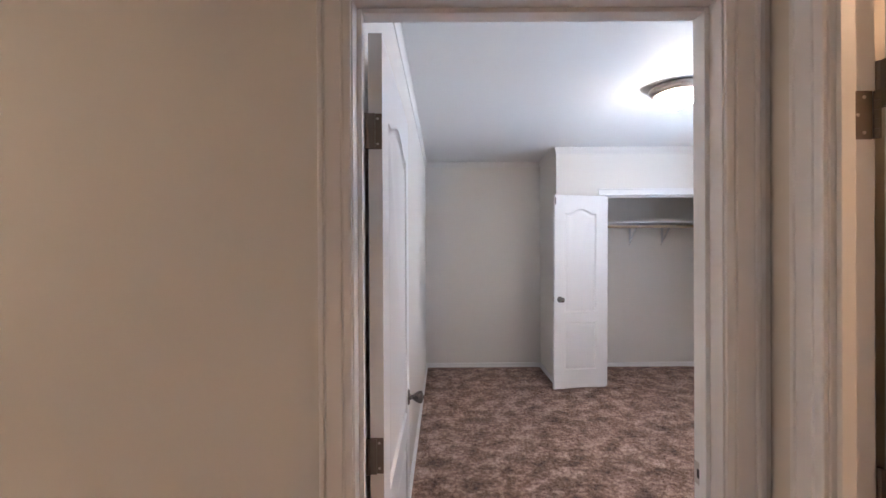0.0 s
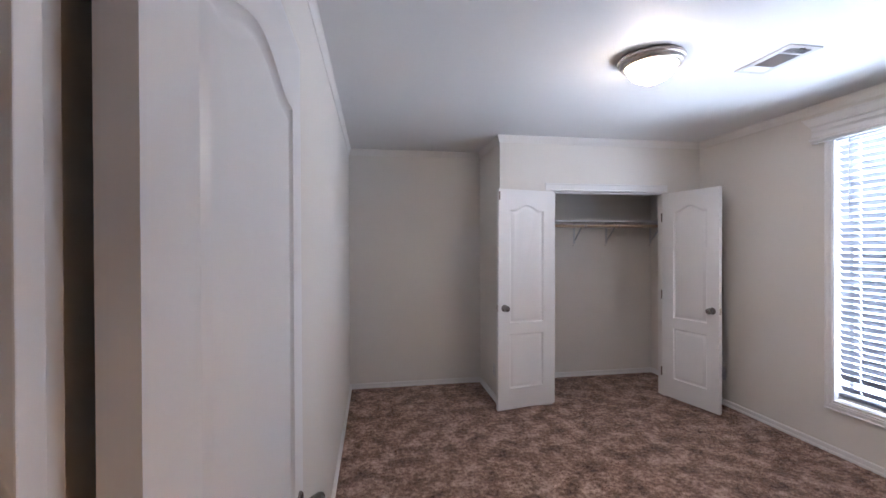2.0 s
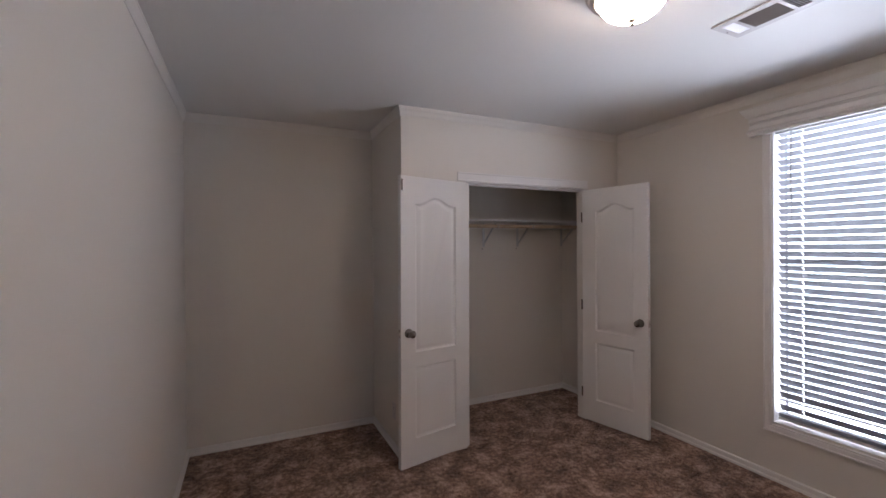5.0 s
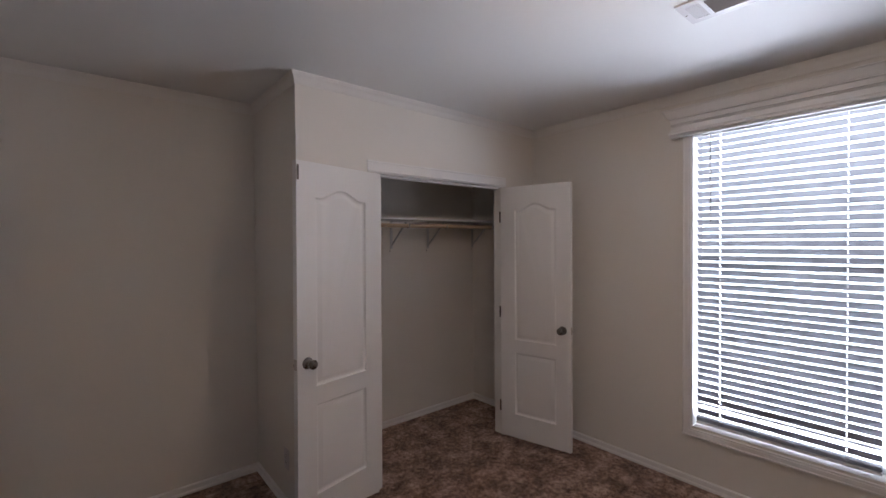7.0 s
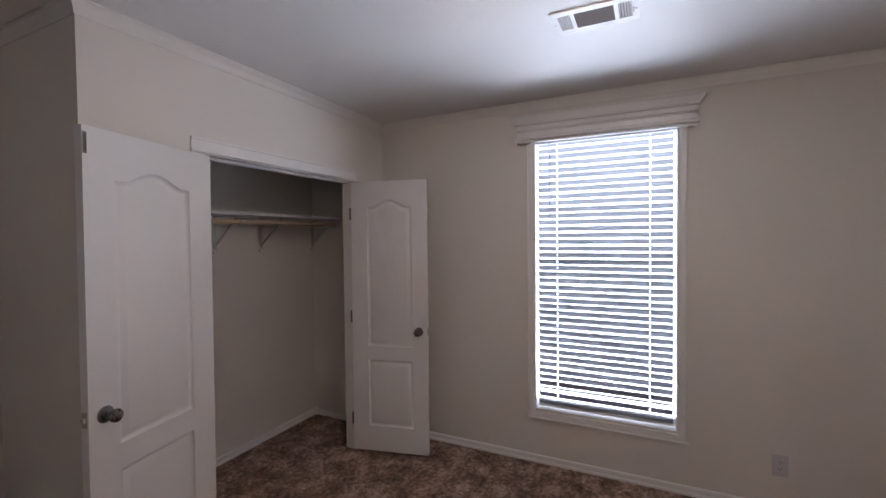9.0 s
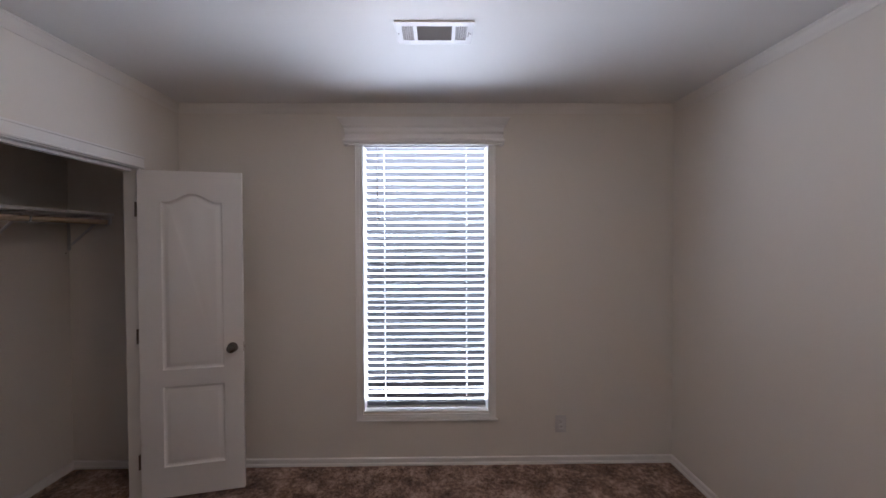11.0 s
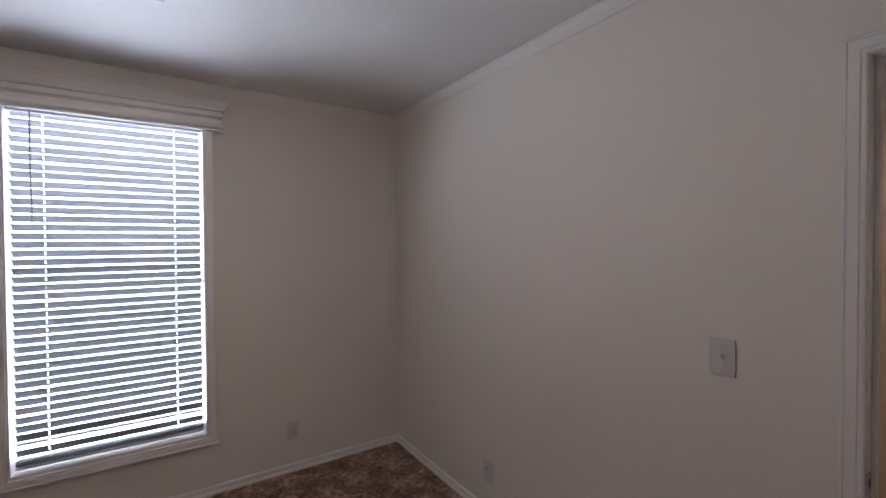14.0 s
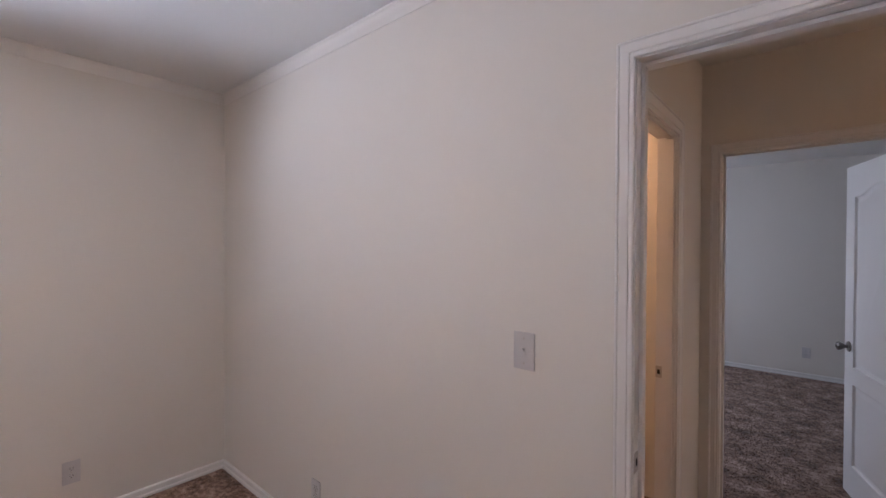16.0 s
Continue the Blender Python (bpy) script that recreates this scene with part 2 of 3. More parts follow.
def tube(points, r, seg=8, bm=None):
    bm = bm or bmesh.new()
    pts = [Vector(p) for p in points]
    rings = []
    for i, p in enumerate(pts):
        d = (pts[min(i + 1, len(pts) - 1)] - pts[max(i - 1, 0)]).normalized()
        a = d.orthogonal().normalized()
        b = d.cross(a)
        rings.append([bm.verts.new(p + r * (a * math.cos(t) + b * math.sin(t))) for t in (2 * math.pi * k / seg for k in range(seg))])
    for a, b in zip(rings, rings[1:]):
        for k in range(seg):
            bm.faces.new((a[k], a[(k + 1) % seg], b[(k + 1) % seg], b[k]))
    bm.faces.new(rings[0])
    bm.faces.new(rings[-1])
    return bm


def wall(name, axis, face, thick, a0, a1, holes=(), mat=None, label="", z1=ZC):
    """A wall with real openings. axis 'x': the wall runs along x at y = face .. face + thick; holes are (a0, a1, z0, z1)."""
    aa = sorted({a0, a1, *[h[0] for h in holes], *[h[1] for h in holes]})
    zz = sorted({0.0, z1, *[h[2] for h in holes], *[h[3] for h in holes]})
    bm = bmesh.new()
    for i in range(len(aa) - 1):
        for j in range(len(zz) - 1):
            am, zm = (aa[i] + aa[i + 1]) / 2, (zz[j] + zz[j + 1]) / 2
            if any(h[0] < am < h[1] and h[2] < zm < h[3] for h in holes):
                continue
            v = (min(face, face + thick), max(face, face + thick))
            if axis == "x":
                box(bm, aa[i], aa[i + 1], *v, zz[j], zz[j + 1])
            else:
                box(bm, *v, aa[i], aa[i + 1], zz[j], zz[j + 1])
    bmesh.ops.remove_doubles(bm, verts=bm.verts, dist=1e-5)
    bm.verts.index_update()
    seen = {}
    for f in bm.faces:
        seen.setdefault(tuple(sorted(v.index for v in f.verts)), []).append(f)
    bmesh.ops.delete(bm, geom=[f for fs in seen.values() if len(fs) > 1 for f in fs], context="FACES_ONLY")
    return setting(name, bm, mat or M_WALL, label or "off-white painted plasterboard wall", "wall")


# ---- the large structure ----
ground = setting("ground", boxes((-60, 60, -60, 60, -0.75, -0.6)), M_GROUND, "pale gravel yard outside the window", "ground")
floor_bm = bmesh.new()
for x0, x1, y0, y1 in ((XL - 0.11, WX, YS, YB + 0.12), (FX0 - 0.1, BX1 + 0.1, HSB, YS), (FX0 - 0.1, FX1 + 0.14, FARY - 0.1, HSB)):
    box(floor_bm, x0, x1, y0, y1, -0.2, 0.0)
setting("floor", floor_bm, M_CARPET, "brown mottled cut-pile carpet with brushed patches", "carpet")
setting("ceiling", boxes((XL - 0.11, WX, YS, YB + 0.12, ZC, ZC + 0.2), (FX0 - 0.1, BX1 + 0.1, HSB, YS, ZC, ZC + 0.2), (FX0 - 0.1, FX1 + 0.14, FARY - 0.1, HSB, ZC, ZC + 0.2)), M_CEIL, "white lightly textured flat ceiling", "ceiling")

WT = 0.11
ST = 0.088                     # the thin wall beside the hall
wall("wall_west", "y", XL, -WT, YS, YB)
wall("wall_north", "x", YB, 0.12, XL - WT, WX)
wall("wall_east", "y", XE, 0.14, YS, YB, [(WY0, WY1, WZ0, WZ1)], label="off-white painted wall around the tall window")
wall("wall_south", "x", YH, YS - YH, FX0, WX, [(DX0 - 0.02, DX1 + 0.02, 0, DZ + 0.02)], label="off-white painted wall with the bedroom doorway")
wall("wall_closet_side", "y", XB, 0.09, YC, YB)
wall("wall_closet_front", "x", YC, 0.10, XB + 0.09, XE, [(CX0 - 0.02, CX1 + 0.02, 0, CZ + 0.02)], label="off-white painted wall over the closet opening")
wall("wall_hall_south", "x", HSB, HS - HSB, FX0, FX1 + 0.14, [(-0.215, 0.635, 0, DZ + 0.02)], label="hall wall with the far bedroom doorway")
wall("wall_hall_east", "y", HX, ST, HS, YH, [(-0.13, 0.643, 0, DZ + 0.02)], label="hall wall with the side doorway")
wall("wall_hall_west", "y", FX0, -0.1, FARY - 0.1, YS)
wall("wall_bath_east", "y", BX1, 0.1, HS, YH)
wall("wall_far_east", "y", FX1, 0.14, FARY, HSB, [(FW0, FW1, 0.8, 2.1)], label="off-white painted wall with a window")
wall("wall_far_south", "x", FARY, -0.1, FX0, FX1 + 0.14)

# ---- trim ----
CASING = [(0, 0), (0, 0.008), (0.003, 0.0105), (0.010, 0.011), (0.0115, 0.0085), (0.0135, 0.0085), (0.015, 0.012), (0.036, 0.0155), (0.0375, 0.0125), (0.0395, 0.0125), (0.041, 0.0165), (0.045, 0.0175), (0.048, 0.014), (0.048, 0)]
CASING_WIDE = [(u * 1.53, v) for u, v in CASING]
CROWN = [(0, -0.068), (0.005, -0.068), (0.006, -0.061), (0.008, -0.057), (0.009, -0.046), (0.012, -0.034), (0.016, -0.024), (0.019, -0.020), (0.0195, -0.012), (0.023, -0.010), (0.023, -0.001), (0, -0.001)]
BASE = [(0.001, 0.001), (0.018, 0.001), (0.018, 0.013), (0.013, 0.020), (0.010, 0.021), (0.010, 0.043), (0.014, 0.045), (0.013, 0.051), (0.007, 0.056), (0.001, 0.057)]


def trim(name, path, profile, label, closed=False, mat=M_TRIM):
    return setting(name, sweep(path, profile, closed), mat, label, "trim", smooth=True)


room = [(XL, YS), (XE, YS), (XE, YC), (XB, YC), (XB, YB), (XL, YB)]
trim("crown_moulding", [(x, y, ZC) for x, y in room], CROWN, "white crown moulding along the ceiling, colour dimmed as if shaded", closed=True, mat=M_CROWN_DIM)
CW = 0.048
trim("baseboard", [(x, y, 0) for x, y in ((DX1 + CW + 0.004, YS), (XE, YS), (XE, YC), (CX1 + 0.021, YC))], BASE, "narrow white baseboard above the carpet")
trim("baseboard", [(x, y, 0) for x, y in ((CX0 - 0.021, YC), (XB, YC), (XB, YB), (XL, YB), (XL, YS + 0.002))], BASE, "narrow white baseboard above the carpet")
trim("baseboard", [(x, y, 0) for x, y in ((CX1 + 0.021, YC + 0.10), (XE, YC + 0.10), (XE, YB), (XB + 0.09, YB), (XB + 0.09, YC + 0.1), (CX0 - 0.021, YC + 0.1))], BASE, "narrow white baseboard inside the closet")
trim("baseboard", [(x, y, 0) for x, y in ((FX1, FARY), (FX1, HSB), (0.7, HSB))], BASE, "narrow white baseboard above the carpet")
trim("baseboard", [(x, y, 0) for x, y in ((-0.3, HSB), (FX0, HSB), (FX0, FARY), (FX1, FARY))], BASE, "narrow white baseboard above the carpet")


def doorway(name, axis, a0, a1, top, f0, f1, stop_at, casings, label):
    """Jambs, head and stops lining a doorway from face f0 to f1, with casings at the given faces: (face, way, profile, left side too)."""
    t = thing(name, Matrix(), label, "door frame", kind="structure")

    def b(u0, u1, v0, v1, z0, z1, bevel=0.0015):
        return boxes((u0, u1, v0, v1, z0, z1) if axis == "x" else (v0, v1, u0, u1, z0, z1), bevel=bevel)

    part("jamb", b(a0 - 0.018, a0, f0 + 0.001, f1 - 0.001, 0.001, top + 0.018), M_TRIM, t)
    part("jamb", b(a1, a1 + 0.018, f0 + 0.001, f1 - 0.001, 0.001, top + 0.018), M_TRIM, t)
    part("head_jamb", b(a0 + 0.0005, a1 - 0.0005, f0 + 0.001, f1 - 0.001, top, top + 0.018), M_TRIM, t)
    if stop_at:
        s0, s1 = stop_at
        part("stop", b(a0 + 0.0005, a0 + 0.012, s0, s1, 0.001, top - 0.0005), M_TRIM, t)
        part("stop", b(a1 - 0.012, a1 - 0.0005, s0, s1, 0.001, top - 0.0005), M_TRIM, t)
        part("stop", b(a0 + 0.0125, a1 - 0.0125, s0, s1, top - 0.012, top - 0.0005), M_TRIM, t)
    for face, way, profile, both in casings:
        r = 0.004

        def p(u, z):
            return (u, face, z) if axis == "x" else (face, u, z)

        nn = (0, way, 0) if axis == "x" else (way, 0, 0)
        lo, hi = (a0 - r, a1 + r)
        c = [p(lo, 0.001), p(lo, top + r), p(hi, top + r), p(hi, 0.001)]
        if not both:
            c = c[1:]
        side = (Vector(c[-1]) - Vector(c[-2])).normalized().cross(Vector(nn))
        if side.dot(Vector(p(1, 0)) - Vector(p(0, 0))) < 0:
            c = c[::-1]
        part("casing", frame_sweep(c, profile, nn), M_TRIM, t, smooth=True)
    return t


door_frame = doorway("door_1", "x", DX0, DX1, DZ, YH, YS, (YS - 0.065, YS - 0.038),
                     ((YS, 1, CASING, False), (YH, -1, CASING_WIDE, True)), "white painted bedroom door frame with moulded casings")
part("filler_strip", boxes((DX1 + 0.0785, DX1 + 0.089, YH - 0.012, YH - 0.0005, 0.001, ZC - 0.002), bevel=0.002), M_TRIM, door_frame)
far_frame = doorway("door_2", "x", -0.195, 0.615, DZ, HSB, HS, (HSB + 0.038, HSB + 0.065),
                    ((HS, 1, CASING, True), (HSB, -1, CASING, True)), "white painted far bedroom door frame")
side_frame = doorway("door_3", "y", -0.11, 0.623, DZ, HX, HX + ST, (HX + 0.012, HX + 0.039),
                     ((HX, -1, CASING_WIDE, True),), "white painted side door frame off the hall")
closet_frame = doorway("door_4", "x", CX0, CX1, CZ, YC, YC + 0.10, None, (), "white closet door frame with a flat head casing")
CASING_FLAT = [(0.0005, 0.004), (0.013, 0.004), (0.015, 0.007), (0.015, 0.014), (0.010, 0.017), (0.010, 0.064), (0.014, 0.067), (0.014, 0.076), (0.0005, 0.078)]
part("head_casing", sweep([(CX1 + 0.03, YC, CZ), (CX0 - 0.075, YC, CZ)], CASING_FLAT), M_TRIM, closet_frame, smooth=True)
part("door_track", boxes((CX0 + 0.002, CX1 - 0.002, YC + 0.045, YC + 0.075, CZ - 0.014, CZ - 0.0005), bevel=0.002), M_TRIM, closet_frame)
for fr, (x, y, z), flip in ((door_frame, (DX1, YS - 0.052 + 0.033, 0.94), 0), (side_frame, (HX + 0.072, -0.11, 0.945), 1)):
    if flip:
        s = boxes((x - 0.014, x + 0.014, y, y + 0.002, z - 0.028, z + 0.028), bevel=0.0008)
        h = boxes((x - 0.006, x + 0.006, y + 0.0021, y + 0.0026, z - 0.011, z + 0.011))
    else:
        s = boxes((x - 0.002, x, y - 0.014, y + 0.018, z - 0.028, z + 0.028), bevel=0.0008)
        h = boxes((x - 0.0026, x - 0.0021, y - 0.006, y + 0.006, z - 0.011, z + 0.011))
    st = part("strike_plate", s, M_NICKEL, fr, "satin nickel strike plate")
    part("latch_hole", h, M_DARK, st)

for hz in (1.752, 0.965, 0.20):
    bm = boxes((HX + 0.042, HX + 0.080, 0.6205, 0.6225, hz - 0.046, hz + 0.046))
    for k in range(5):
        lathe([(0, 0), (0.0058, 0), (0.0058, 0.0172), (0, 0.0172)], Matrix.Translation((HX + 0.086, 0.6175, hz - 0.045 + 0.018 * k)), 12, bm)
    hinge = part("hinge", bm, M_BRONZE, side_frame, "dark bronze butt hinge")
    for dz, dx in ((-0.034, 0.064), (0, 0.052), (0.034, 0.064)):
        part("screw", lathe([(0, 0), (0.0035, 0), (0.003, 0.0012), (0, 0.0014)], Matrix.Translation((HX + dx, 0.6205, hz + dz)) @ pose(0, 0, 0, 90, 0, 0), 10), M_NICKEL, hinge)


# ---- doors ----
def outline(x0, x1, z0, z1, arch, d):
    """A panel's outline, drawn in by d: square, or with a camber top."""
    pts = [(x0 + d, z0 + d), (x1 - d, z0 + d)]
    n = 20 if arch else 1
    for i in range(n + 1):
        u = i / n
        pts.append((x1 - d - u * (x1 - x0 - 2 * d), z1 - d + arch * (0.5 * (1 - math.cos(2 * math.pi * min(1, max(0, (u - 0.1) / 0.8))))) ** 0.8))
    return pts


def door_leaf(name, w, h, m, label, hinge_side, knobs, group="", latch=True, category="door", knob_z=0.915, hinges=(0.24, 1.015, 1.79)):
    """A moulded two-panel door on its hinges: x runs from the hinge to the free edge, z up; hinge_side is the face (+1, -1, 0) with the knuckles."""
    T = 0.035
    t = thing(name, m, label, category, group)
    mx = 0.215 * w if w < 0.7 else 0.125
    panels = [(mx, w - mx * 0.9, 0.19, 0.69, 0.0), (mx, w - mx * 0.9, 0.795, 1.838, 0.052)]
    bm = bmesh.new()
    for s in (-1, 1):
        edges = []
        for ring in [[(0, 0), (w, 0), (w, h), (0, h)]] + [outline(*p, 0) for p in panels]:
            vs = [bm.verts.new((x, s * T / 2, z)) for x, z in ring]
            edges += [bm.edges.new((vs[i], vs[(i + 1) % len(vs)])) for i in range(len(vs))]
        bmesh.ops.triangle_fill(bm, edges=edges, use_beauty=True, use_dissolve=False)
    for a, b in (((0, 0), (w, 0)), ((w, 0), (w, h)), ((w, h), (0, h)), ((0, h), (0, 0))):
        bm.faces.new([bm.verts.new(v) for v in ((a[0], -T / 2, a[1]), (b[0], -T / 2, b[1]), (b[0], T / 2, b[1]), (a[0], T / 2, a[1]))])
    bmesh.ops.remove_doubles(bm, verts=bm.verts, dist=1e-5)
    part("slab", bm, M_DOOR, t)
    for p in panels:
        for s in (-1, 1):
            bm = bmesh.new()
            rings = []
            for d, dep in ((0, 0), (0.002, 0.005), (0.008, 0.0115), (0.016, 0.0135), (0.020, 0.012), (0.037, 0.0035), (0.043, 0.002)):
                rings.append([bm.verts.new((x, s * (T / 2 - dep), z)) for x, z in outline(*p, d)])
            for a, b in zip(rings, rings[1:]):
                for i in range(len(a)):
                    j = (i + 1) % len(a)
                    bm.faces.new((a[i], a[j], b[j], b[i]))
            bm.faces.new(rings[-1])
            part("panel", bm, M_DOOR, t, smooth=True)
    for z in hinges:
        bm = boxes((-0.002, 0.0, -T / 2 + 0.001, T / 2 - 0.001, z - 0.045, z + 0.045))
        hy = hinge_side * (T / 2 + 0.004)
        for k in range(5):
            lathe([(0, 0), (0.0058, 0), (0.0058, 0.0172), (0, 0.0172)], Matrix.Translation((-0.006, hy, z - 0.045 + 0.018 * k)), 12, bm)
        box(bm, -0.009, -0.001, min(hy, 0.0) if hinge_side else -0.004, max(hy, 0.0) if hinge_side else 0.004, z - 0.044, z + 0.044)
        hinge = part("hinge", bm, M_BRONZE, t, "dark bronze butt hinge")
        for dz, dy in ((-0.032, -0.006), (0, 0.006), (0.032, -0.006)):
            part("screw", lathe([(0, 0), (0.0035, 0), (0.003, 0.0012), (0, 0.0014)], Matrix.Translation((-0.002, dy, z + dz)) @ pose(0, 0, 0, 0, -90, 0), 10), M_NICKEL, hinge)
    for s in knobs:
        k = Matrix.Translation((w - 0.062, s * T / 2, knob_z)) @ pose(0, 0, 0, -90 * s, 0, 0)
        knob = part("knob", lathe([(0.011, 0.005), (0.010, 0.018), (0.013, 0.024), (0.020, 0.034), (0.0255, 0.046), (0.0265, 0.054), (0.024, 0.060), (0.016, 0.0635), (0, 0.0645)], k, 24), M_KNOB, t, "dark satin nickel round knob", smooth=True)
        part("rose", lathe([(0, 0.0), (0.032, 0.0), (0.0325, 0.003), (0.029, 0.007), (0.012, 0.009), (0.010, 0.012)], k, 28), M_KNOB, knob, smooth=True)
        part("key_button", lathe([(0.0085, 0.0635), (0.0085, 0.0665), (0.005, 0.068), (0, 0.068)], k, 16), M_BRONZE, knob, smooth=True)
    if latch:
        part("latch_plate", boxes((w, w + 0.0015, -0.0125, 0.0125, knob_z - 0.029, knob_z + 0.029)), M_NICKEL, t)
        part("latch_bolt", boxes((w + 0.0015, w + 0.012, -0.006, 0.006, knob_z - 0.009, knob_z + 0.009), bevel=0.002), M_NICKEL, t)
    return t


door_leaf("bedroom_door", 0.80, 2.03, pose(-0.194, YS + 0.012, 0.02, 0, 0, 90), "white two-panel arched moulded bedroom door standing open along the wall", 1, (-1,), knob_z=0.845, hinges=(0.15, 0.955, 1.780))
left_leaf = door_leaf("closet_door", 0.620, 2.03, pose(CX0 + 0.001, YC + 0.004, 0.018, 0, -0.45, 192.8), "white arched two-panel closet door swung wide open against the wall", -1, (1,), "closet doors", knob_z=0.935)
bolt = part("flush_bolt", boxes((0.605, 0.617, 0.0178, 0.0215, 1.925, 2.005), bevel=0.001), M_BRONZE, left_leaf, "dark metal flush bolt")
part("bolt_slot", boxes((0.609, 0.613, 0.0216, 0.0222, 1.935, 1.995)), M_DARK, bolt)
door_leaf("closet_door", 0.585, 2.03, pose(CX1 - 0.004, YC + 0.012, 0.018, -0.25, 0, -76.5), "white arched two-panel closet door standing half open into the room", -1, (-1,), "closet doors")
door_leaf("far_bedroom_door", 0.80, 2.03, pose(-0.172, HSB - 0.02, 0.02, 0, 0, -74), "white two-panel arched door standing open in the far bedroom", -1, (1, -1))
door_leaf("side_door", 0.73, 2.03, pose(HX + ST + 0.011, 0.598, 0.02, 0, 0, 2), "white two-panel door standing open off the hall", 1, (-1,))

# ---- closet fittings ----
shelf = thing("closet_shelf", Matrix(), "white closet shelf with a wooden hanging rod on metal brackets", "shelf")
part("board", boxes((XB + 0.092, XE - 0.003, 4.845, YB - 0.002, 1.791, 1.808), bevel=0.002), M_WIREW, shelf)
part("cleat", boxes((XB + 0.0925, XE - 0.0035, YB - 0.020, YB - 0.0025, 1.731, 1.790), bevel=0.002), M_TRIM, shelf)
part("end_cleat", boxes((XE - 0.020, XE - 0.0035, 4.86, YB - 0.021, 1.731, 1.790), bevel=0.002), M_TRIM, shelf)
part("rod", tube([(XB + 0.0925, 4.885, 1.747), (2.2, 4.885, 1.744), (XE - 0.0205, 4.885, 1.747)], 0.0165, 16), M_WOOD, shelf, "pale wooden hanging rod", smooth=True)
for bx in (1.55, 2.317, 2.72, 3.292):
    y1 = YB - 0.021
    bm = boxes((bx - 0.012, bx + 0.012, y1 - 0.004, y1, 1.552, 1.790), (bx - 0.012, bx + 0.012, 4.87, y1 - 0.004, 1.7875, 1.7905))
    tube([(bx, y1 - 0.006, 1.575), (bx, y1 - 0.03, 1.60), (bx, 4.915, 1.774)], 0.0085, 8, bm)
    tube([(bx, 4.915, 1.774), (bx, 4.905, 1.735), (bx, 4.885, 1.723), (bx, 4.866, 1.731), (bx, 4.862, 1.760)], 0.0045, 8, bm)
    br = part("bracket", bm, M_GALV, shelf, "grey steel shelf bracket", smooth=True)
    part("screw", lathe([(0, 0), (0.005, 0), (0.004, 0.002), (0, 0.003)], Matrix.Translation((bx, YB - 0.0005, 1.532)) @ pose(0, 0, 0, 90, 0, 0), 10), M_BRONZE, br)


# ---- outlets and switch ----
def wall_plate(name, m, label, kind):
    """A cover plate in its local x-z plane, facing +y."""
    t = thing(name, m, label, "switch" if kind == "switch" else "outlet", "wall plates")
    w, h = 0.039, 0.062
    part("plate", boxes((-w, w, 0.0005, 0.0055, -h, h), bevel=0.0022), M_PLATE, t, smooth=True)
    if kind == "switch":
        part("toggle_frame", boxes((-0.006, 0.006, 0.0056, 0.0075, -0.013, 0.013), bevel=0.0008), M_PLATE, t)
        part("toggle", boxes((-0.0042, 0.0042, 0.0076, 0.017, 0.000, 0.009), bevel=0.0015), M_PLATE, t)
    else:
        for z in (-0.0195, 0.0195):
            f = part("socket", boxes((-0.0165, 0.0165, 0.0056, 0.0075, z - 0.014, z + 0.014), bevel=0.003), M_PLATE, t)
            for sx in (-0.0065, 0.0065):
                part("slot", boxes((sx - 0.0011, sx + 0.0011, 0.0076, 0.008, z - 0.002, z + 0.007)), M_DARK, f)
            part("slot", lathe([(0, 0), (0.0024, 0), (0.0024, 0.0004), (0, 0.0004)], Matrix.Translation((0, 0.0076, z - 0.008)) @ pose(0, 0, 0, -90, 0, 0), 10), M_DARK, f)
    for z in ((-0.041, 0.041) if kind == "switch" else (0.0,)):
        part("screw", lathe([(0, 0), (0.0032, 0), (0.0025, 0.0012), (0, 0.0014)], Matrix.Translation((0, 0.0056, z)) @ pose(0, 0, 0, -90, 0, 0), 10), M_NICKEL, t)
    return t


wall_plate("light_switch", pose(0.955, YS, 1.202), "white toggle light switch with a plain cover plate", "switch")
wall_plate("outlet", pose(2.178, YS, 0.262), "white double wall outlet above the baseboard", "outlet")
wall_plate("outlet", pose(XE, 1.69, 0.288, 0, 0, 90), "white double wall outlet beside the window", "outlet")
wall_plate("outlet", pose(XE, 4.10, 0.30, 0, 0, 90), "white double wall outlet behind the closet door", "outlet")
wall_plate("outlet", pose(XB, 4.60, 0.30, 0, 0, 90), "white double wall outlet on the closet's side wall", "outlet")
wall_plate("outlet", pose(0.26, FARY, 0.30), "white double wall outlet in the far bedroom", "outlet")

# ---- window ----
window = thing("window_1", Matrix(), "tall white vinyl single-hung window with a moulded casing", "window", kind="structure")
WYM, FXI = (WY0 + WY1) / 2, XE + 0.098
part("window_jamb", boxes((XE + 0.001, FXI, WY0 + 0.0008, WY0 + 0.005, WZ0 + 0.0025, WZ1 - 0.0008)), M_TRIM, window)
part("window_jamb", boxes((XE + 0.001, FXI, WY1 - 0.005, WY1 - 0.0008, WZ0 + 0.0025, WZ1 - 0.0008)), M_TRIM, window)
part("window_sill", boxes((XE + 0.001, FXI, WY0 + 0.0005, WY1 - 0.0005, WZ0 - 0.012, WZ0 + 0.002)), M_TRIM, window)
for a in ((WY0 + 0.0005, WY0 + 0.008, WZ0 + 0.003, WZ1 - 0.001), (WY1 - 0.008, WY1 - 0.0005, WZ0 + 0.003, WZ1 - 0.001)):
    part("window_frame", boxes((FXI, FXI + 0.04, *a), bevel=0.002), M_VINYL, window)
